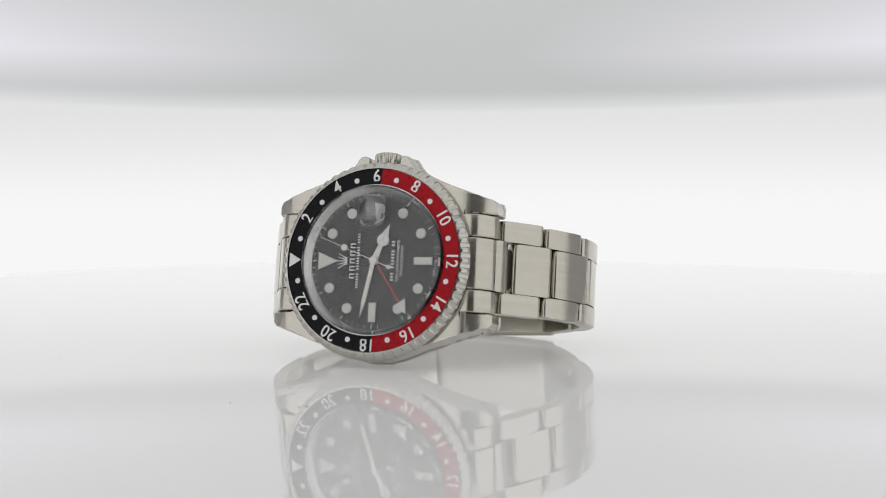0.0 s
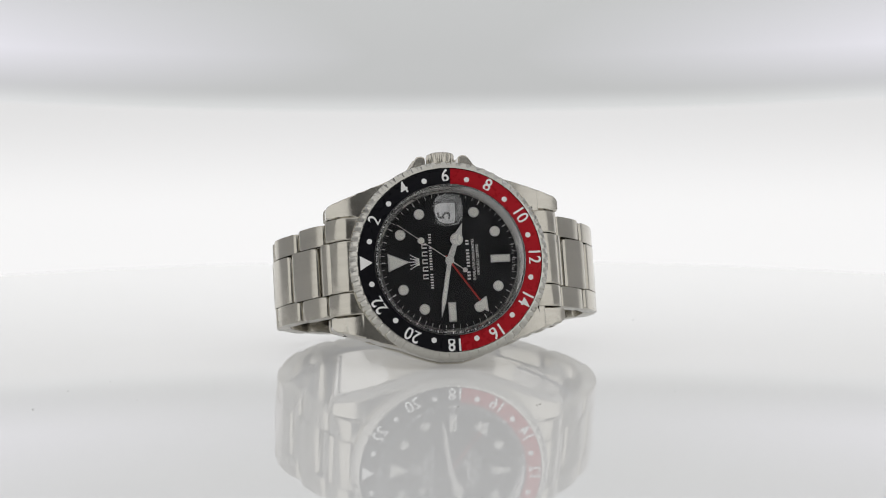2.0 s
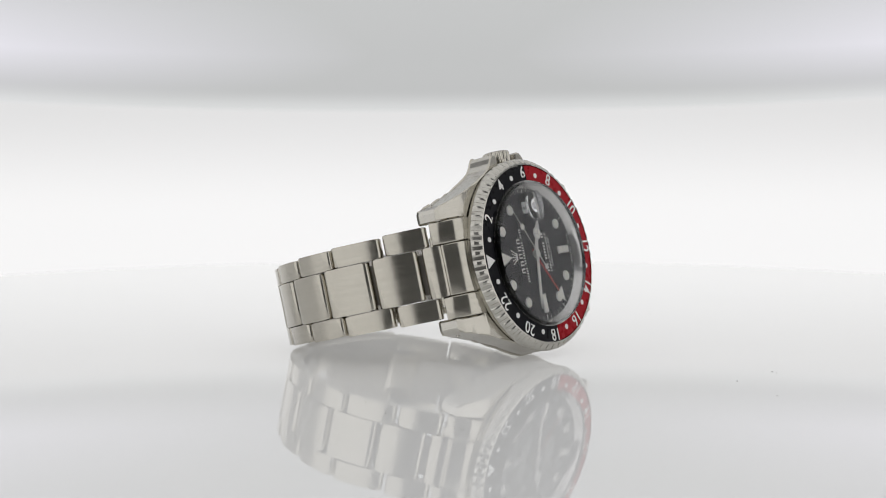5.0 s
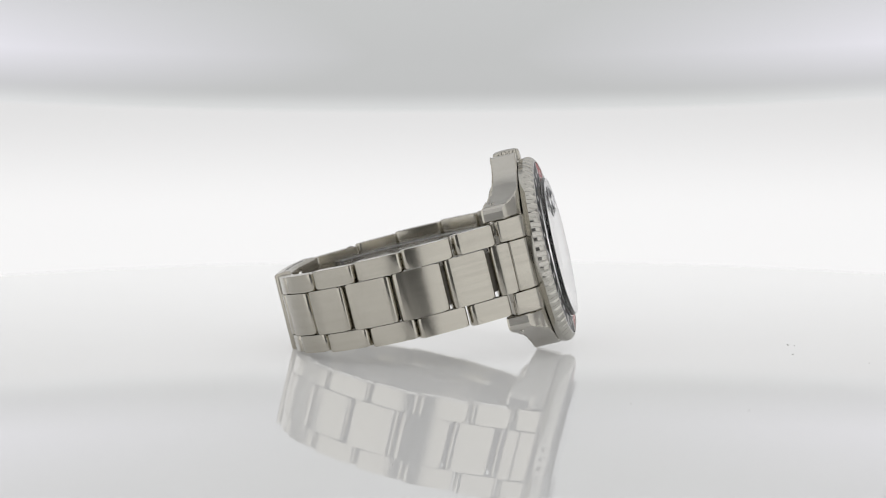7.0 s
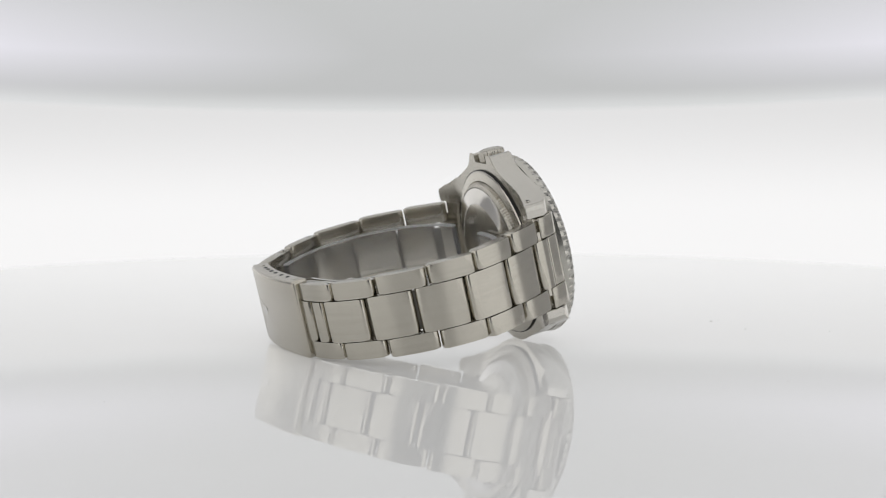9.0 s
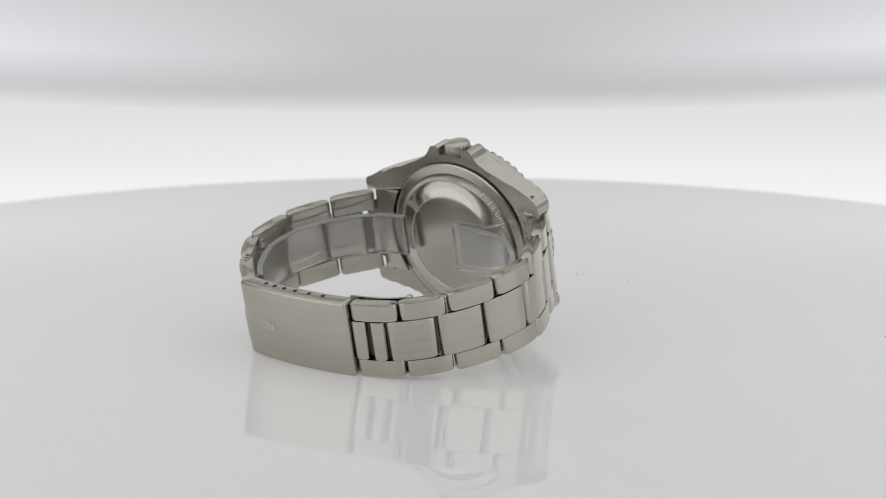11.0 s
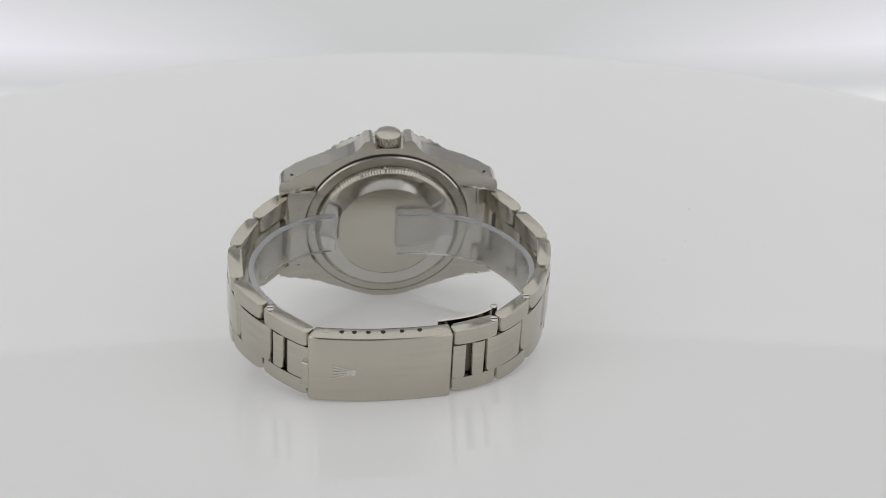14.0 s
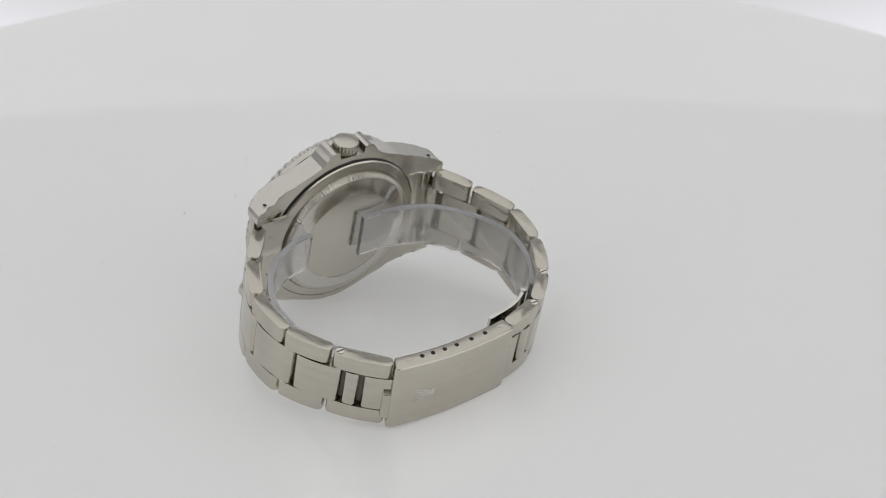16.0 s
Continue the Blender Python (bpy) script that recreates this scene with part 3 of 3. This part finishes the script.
def crystal(watch):
    glass = part("crystal", lathe([(0.01, -0.5), (15.2, -0.5), (15.2, 1.1), (14.85, 1.45), (0.01, 1.45)], 128), crystal_glass, watch, "clear flat crystal")
    glass.visible_shadow = False
    # magnifier over the date
    bm = bmesh.new()
    rows = []
    for k, flat in [(1.0, 1.46)] + [(1.0 - 0.09 * i, 0) for i in range(11)]:
        ring = []
        for i in range(32):
            a = 2 * math.pi * i / 32
            c, s = math.cos(a), math.sin(a)
            du = math.copysign(abs(c) ** 0.6, c) * 3.3 * k
            dv = math.copysign(abs(s) ** 0.6, s) * 2.9 * k
            dome = max(1.62, 2.55 - (5.6 - math.sqrt(max(0.1, 5.6 ** 2 - du * du - dv * dv))))
            ring.append(bm.verts.new(D(9.9 + du, dv - 0.05, flat or dome)))
        rows.append(ring)
    for a, b in zip(rows, rows[1:]):
        for i in range(32):
            bm.faces.new((a[i], a[(i + 1) % 32], b[(i + 1) % 32], b[i]))
    bm.faces.new(rows[0])
    bm.faces.new(rows[-1])
    lens = part("magnifier", bm, lens_glass, glass, "raised clear magnifier over the date", smooth=50)
    lens.visible_shadow = False


def crown(watch):
    bm = bmesh.new()
    seg = 96
    prof = [(2.2, 19.0), (2.2, 20.2), (2.85, 20.3), (2.92, 22.1), (2.7, 22.55), (2.1, 22.8), (1.0, 22.9)]
    cols = []
    for r, u in prof:
        cols.append([bm.verts.new((-(r - (0.2 if (k // 2) % 2 and r > 2.84 else 0)) * math.cos(2 * math.pi * k / seg), 5.6 + (r - (0.2 if (k // 2) % 2 and r > 2.84 else 0)) * math.sin(2 * math.pi * k / seg), u)) for k in range(seg)])
    for a, b in zip(cols, cols[1:]):
        for k in range(seg):
            bm.faces.new((a[k], a[(k + 1) % seg], b[(k + 1) % seg], b[k]))
    bm.faces.new(cols[0])
    bm.faces.new(cols[-1])
    part("crown", bm, back_steel, watch, "fluted steel winding crown", smooth=30)


def case_back(watch):
    back = part("case_back", lathe([(0.01, -8.0), (18.5, -8.0), (18.5, -9.0), (18.2, -9.25), (16.4, -9.55), (16.2, -9.4), (16.0, -9.3), (14.8, -9.9), (14.5, -10.0), (11.0, -11.0), (0.01, -11.0)], 128),
                back_steel, watch, "smooth steel case back with a fluted ring", smooth=18)

    def flute(a, i):
        return 1 - (0.022 if int(a / (2 * math.pi) * 600) % 4 < 2 and i in (1, 2) else 0)

    part("fluted_ring", lathe([(14.7, -9.6), (16.2, -9.5), (15.95, -10.2), (15.2, -10.75), (14.7, -10.6)], 600, flute, True), back_steel, back, "finely fluted ring")
    part("polished_band", lathe([(14.75, -10.3), (15.0, -10.72), (14.2, -10.85), (12.6, -11.3), (11.7, -11.62), (11.5, -11.5), (11.5, -10.5)], 128), polished, back, "mirror-polished sloping band")
    part("centre_plate", lathe([(0.01, -10.8), (11.6, -10.8), (11.6, -11.55), (11.3, -11.66), (0.01, -11.66)], 96), back_steel, back, "flat satin centre of the back")
    # the groove's shadow line as a thin black ring
    part("groove", lathe([(18.48, -8.5), (18.66, -8.5), (18.66, -8.96), (18.48, -8.96)], 128), recess_shade, back)
    return back


def bracelet(watch):
    # running lengths of the joints, counted from the mark behind the 12 o'clock lugs
    z0 = length_at(-24.6, 10.2) - 8.3
    side_a = [z0 + k for k in (7.1, 17.0, 28.3, 39.0, 50.2, 60.6)]
    mid_a = [z0 + k for k in (4.4, 9.8, 20.2, 31.4, 42.5, 53.0, 63.8)]
    bars_a = [(z0 + 64.1, z0 + 67.2), (z0 + 68.3, z0 + 71.6)]
    side_b = [z0 + k for k in (160.3, 149.2, 137.9, 125.8, 114.7)]
    mid_b = [z0 + k for k in (162.5, 157.1, 146.8, 134.8, 122.5, 111.7)]
    bars_b = [(z0 + 108.2, z0 + 111.3), (z0 + 99.8, z0 + 107.2)]
    c0, c1 = z0 + 71.8, z0 + 101.4
    end = RUN[-1]
    g = 0.36

    def pair(row, a, b, thick=2.7):
        """The two outer links between two joints."""
        a, b = min(a, b) + g, max(a, b) - g
        hw = (half_width(a) + half_width(b)) / 2
        mw = hw * 0.54
        part("outer_link", link(a, b, mw + 0.14, hw, thick), brushed, row)
        part("outer_link", link(a, b, -hw, -mw - 0.14, thick), brushed, row)

    def centre(row, a, b, name="centre_link", nose=1.3):
        a, b = min(a, b) + 0.42, max(a, b) - 0.42
        mw = 0.54 * (half_width(a) + half_width(b)) / 2
        part(name, link(a, b, -mw, mw, lift=0.1, nose=nose), brushed, row)

    # a dark strip added inside the links for the shade deep in the joints
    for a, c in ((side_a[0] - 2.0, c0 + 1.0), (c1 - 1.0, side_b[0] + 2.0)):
        part("joint_shade_core", band(a, c, -4.1, 4.1, -2.2, -1.5, 60), shade_core, watch)
    for sides, mids, bars, tail, start in ((side_a, mid_a, bars_a, c0, 0.2), (side_b, mid_b, bars_b, c1 + 0.2, end - 0.2)):
        row = new("end_link")
        row.parent = watch
        a, c = min(start, sides[0]) + g, max(start, sides[0]) - g
        part("end_shell", band(a, c, 5.35, 9.95, -4.6, 0.0, 14, 0.3), brushed, row)
        part("end_shell", band(a, c, -9.95, -5.35, -4.6, 0.0, 14, 0.3), brushed, row)
        a, c = min(start, mids[0]) + g, max(start, mids[0]) - g
        a, c = (a, c + 1.1) if start < 1 else (a - 1.1, c)
        part("end_centre", band(a, c, -5.25, 5.25, -4.6, -0.05, 16, 0.3), brushed, row)
        centre(row, mids[0], mids[1], "end_centre")
        way = 1 if start < 1 else -1
        arc = [(19.1 * math.sin(radians(w)), 19.1 * math.cos(radians(w))) for w in range(-31, 32, 2)]
        plate = [(u, way * v) for u, v in arc + [(9.85, 22.6), (7.2, 22.9), (7.0, 23.6), (-7.0, 23.6), (-7.2, 22.9), (-9.85, 22.6)]]
        part("end_plate", prism(plate, -9.6, -8.9), back_steel, row, "flat steel plate behind the end link")
        for k in range(len(sides)):
            row = new("bracelet_row")
            row.parent = watch
            nxt = sides[k + 1] if k + 1 < len(sides) else tail
            if abs(nxt - sides[k]) > 2.5:
                pair(row, sides[k], nxt)
            if k + 2 < len(mids):
                centre(row, mids[k + 1], mids[k + 2])
        for a, b in bars:
            part("centre_bar", link(a, b, -4.3, 4.3, thick=2.4, nose=0.7), brushed, row)
    # screws in the outer links' edges
    for x, y in ((-16.6, 54.6), (-24.7, 47.9), (27.6, 47.4)):
        s = length_at(x * 1.03, y * 1.02)
        p, n = on_loop(s)
        q = p - n * 1.35
        screw = part("screw_head", round_z(q.x, q.y, 0.8, half_width(s) - 0.3, half_width(s) + 0.05, seg=20), polished, watch)
        part("slot", box(q.x - 0.7, q.x + 0.7, q.y - 0.12, q.y + 0.12, half_width(s), half_width(s) + 0.08), recess_shade, screw)
    # clasp
    clasp = part("clasp", band(c0, c1, -8.4, 8.5, -2.9, 0.9, 24, 0.65), clasp_steel, watch, "curved brushed steel folding clasp cover", smooth=40)
    xs = [18.2, 15.3, 12.4, 9.4, 6.3, 2.7, -1.3, -5.2]
    for k, x in enumerate(xs):
        s = length_at(x, 59.0)
        p, n = on_loop(s)
        q = p - n * 1.35
        ends = k in (0, len(xs) - 1)
        # each hole is a black disc laid on, its inner shade as colour
        part("pin" if ends else "adjusting_hole", round_z(q.x, q.y, 0.55 if ends else 0.48, 8.4, 8.56, seg=16), back_steel if ends else recess_shade, clasp)
    part("lip", band(c1 - 0.3, c1 + 1.5, -5.8, 0.9, -1.0, 0.7, 6, 0.3), brushed, clasp)
    for k in range(5):
        s = length_at(14.6, 59.0)
        bm = bmesh.new()
        bmesh.ops.create_cube(bm, size=1)
        for vtx in bm.verts:
            h = vtx.co.x + 0.5
            zz = -0.3 + (k - 2) * (0.22 + 0.62 * h) + vtx.co.z * (0.34 - 0.12 * h)
            o, m = on_loop(s - 1.7 + 3.6 * h)
            vtx.co = o + m * (0.84 + 0.14 * (vtx.co.y + 0.5)) + Vector((0, 0, zz))
        part("emblem_ray", bm, polished, clasp)
    bm = bmesh.new()
    loops = [[], []]
    for j in range(2):
        for k in range(20):
            w = 2 * math.pi * k / 20
            o, m = on_loop(length_at(14.6, 59.0) - 2.2 + 0.5 * math.cos(w))
            loops[j].append(bm.verts.new(o + m * (0.85 + 0.13 * j) + Vector((0, 0, -0.3 + 0.95 * math.sin(w)))))
    for k in range(20):
        bm.faces.new((loops[0][k], loops[0][(k + 1) % 20], loops[1][(k + 1) % 20], loops[1][k]))
    bm.faces.new(loops[0])
    bm.faces.new(loops[1])
    part("emblem_base", bm, polished, clasp)
    # folding blades inside the clasp
    blade = part("blade", band(side_a[-1] - 3.0, c0 + 2.0, -6.6, 7.7, -5.1, -4.5, 36), polished, watch, "thin folding blade under the clasp")
    for a, c in ((side_a[-1] - 1.0, c0 + 3.0), (c1 - 3.0, side_b[-1] + 1.0)):
        part("inner_plate", band(a, c, -4.2, 4.2, -3.1, -2.6, 16), back_steel, watch)
    p, n = on_loop(side_a[-1] - 2.6)
    q = p - n * 4.8
    part("hinge_pin", round_z(q.x, q.y, 0.75, -6.4, 7.95, 0.15, 18), polished, blade)


def guard_strips(watch):
    """Two clear plastic strips inside the bracelet, their ends over the case back."""
    for line, zl, zh in (([(-1.5, 13.2), (-10.0, 13.9), (-18.5, 17.2), (-25.0, 24.0), (-28.3, 32.5), (-26.2, 42.0), (-21.5, 49.0)], -4.9, 5.6),
                         ([(12.4, 13.2), (18.5, 14.4), (26.0, 19.0), (31.3, 27.6), (31.6, 37.0), (27.6, 45.5), (23.0, 51.0)], -3.4, 5.8)):
        pts = [Vector((*p, 0)) for p in line]
        ext = [2 * pts[0] - pts[1]] + pts + [2 * pts[-1] - pts[-2]]
        fine = []
        for k in range(1, len(ext) - 2):
            a, b, c, d = ext[k - 1:k + 3]
            for s in range(8):
                t = s / 8
                fine.append(0.5 * (2 * b + (c - a) * t + (2 * a - 5 * b + 4 * c - d) * t * t + (3 * b - a - 3 * c + d) * t ** 3))

        def strip(z0, z1, thick):
            bm = bmesh.new()
            rows = []
            for k, p in enumerate(fine):
                d = (fine[min(k + 1, len(fine) - 1)] - fine[max(k - 1, 0)]).normalized()
                n = Vector((-d.y, d.x, 0)) * (1 if line[0][0] > 0 else -1)
                rows.append([bm.verts.new(p + n * h + Vector((0, 0, z))) for h, z in ((-thick / 2, z0), (thick / 2, z0), (thick / 2, z1), (-thick / 2, z1))])
            for r0, r1 in zip(rows, rows[1:]):
                for i in range(4):
                    bm.faces.new((r0[i], r0[(i + 1) % 4], r1[(i + 1) % 4], r1[i]))
            bm.faces.new(rows[0])
            bm.faces.new(rows[-1])
            return bm

        body = part("guard_strip", strip(zl, zh, 1.2), clear_plastic, watch, "clear plastic guard strip inside the bracelet", smooth=50)
        rim = part("frosted_edge", strip(zh + 0.02, zh + 0.3, 1.2), frosted_plastic, body, "milky cut edge", smooth=50)
        body.visible_shadow = rim.visible_shadow = False


# the head sits slightly turned against the bracelet's loop
HEAD = Matrix.Translation((0.0002, 0, 0)) @ Matrix.Rotation(radians(-1.5), 4, "Z")


def wristwatch():
    watch = new("wristwatch")
    watch.empty_display_size = 0.01
    tagged(watch, "steel wristwatch with black and red bezel, resting on its side", "watch")
    middle_case(watch)
    bezel(watch)
    dial(watch)
    pointer = dial_pointers(watch)
    crystal(watch)
    crown(watch)
    case_back(watch)
    for piece in watch.children_recursive:
        piece.data.transform(HEAD)
    bracelet(watch)
    guard_strips(watch)
    return watch, pointer


watch, seconds_pointer = wristwatch()

LEAN_BACK, LEAN_SIDE = 13.31, -1.19
OFFSET = (0.00285, -0.03066, 0.0218)


def watch_pose(t):
    return (Matrix.Rotation(radians(spin(t)), 4, "Z") @ Matrix.Translation(OFFSET)
            @ Matrix.Rotation(-radians(LEAN_BACK), 4, "X") @ Matrix.Rotation(radians(LEAN_SIDE), 4, "Y"))


def motions():
    ticks = [0.5 * k for k in range(33)]
    walk(watch, [(t, watch_pose(t)) for t in ticks])
    walk(table, [(t, Matrix.Rotation(radians(spin(t)), 4, "Z")) for t in ticks])
    walk(seconds_pointer, [(t, HEAD @ Matrix.Rotation(radians(SECONDS0 + 7.2 * t), 4, "Y") @ HEAD.inverted()) for t in ticks])
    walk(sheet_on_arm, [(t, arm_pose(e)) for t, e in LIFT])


SECONDS0 = 21.8
motions()
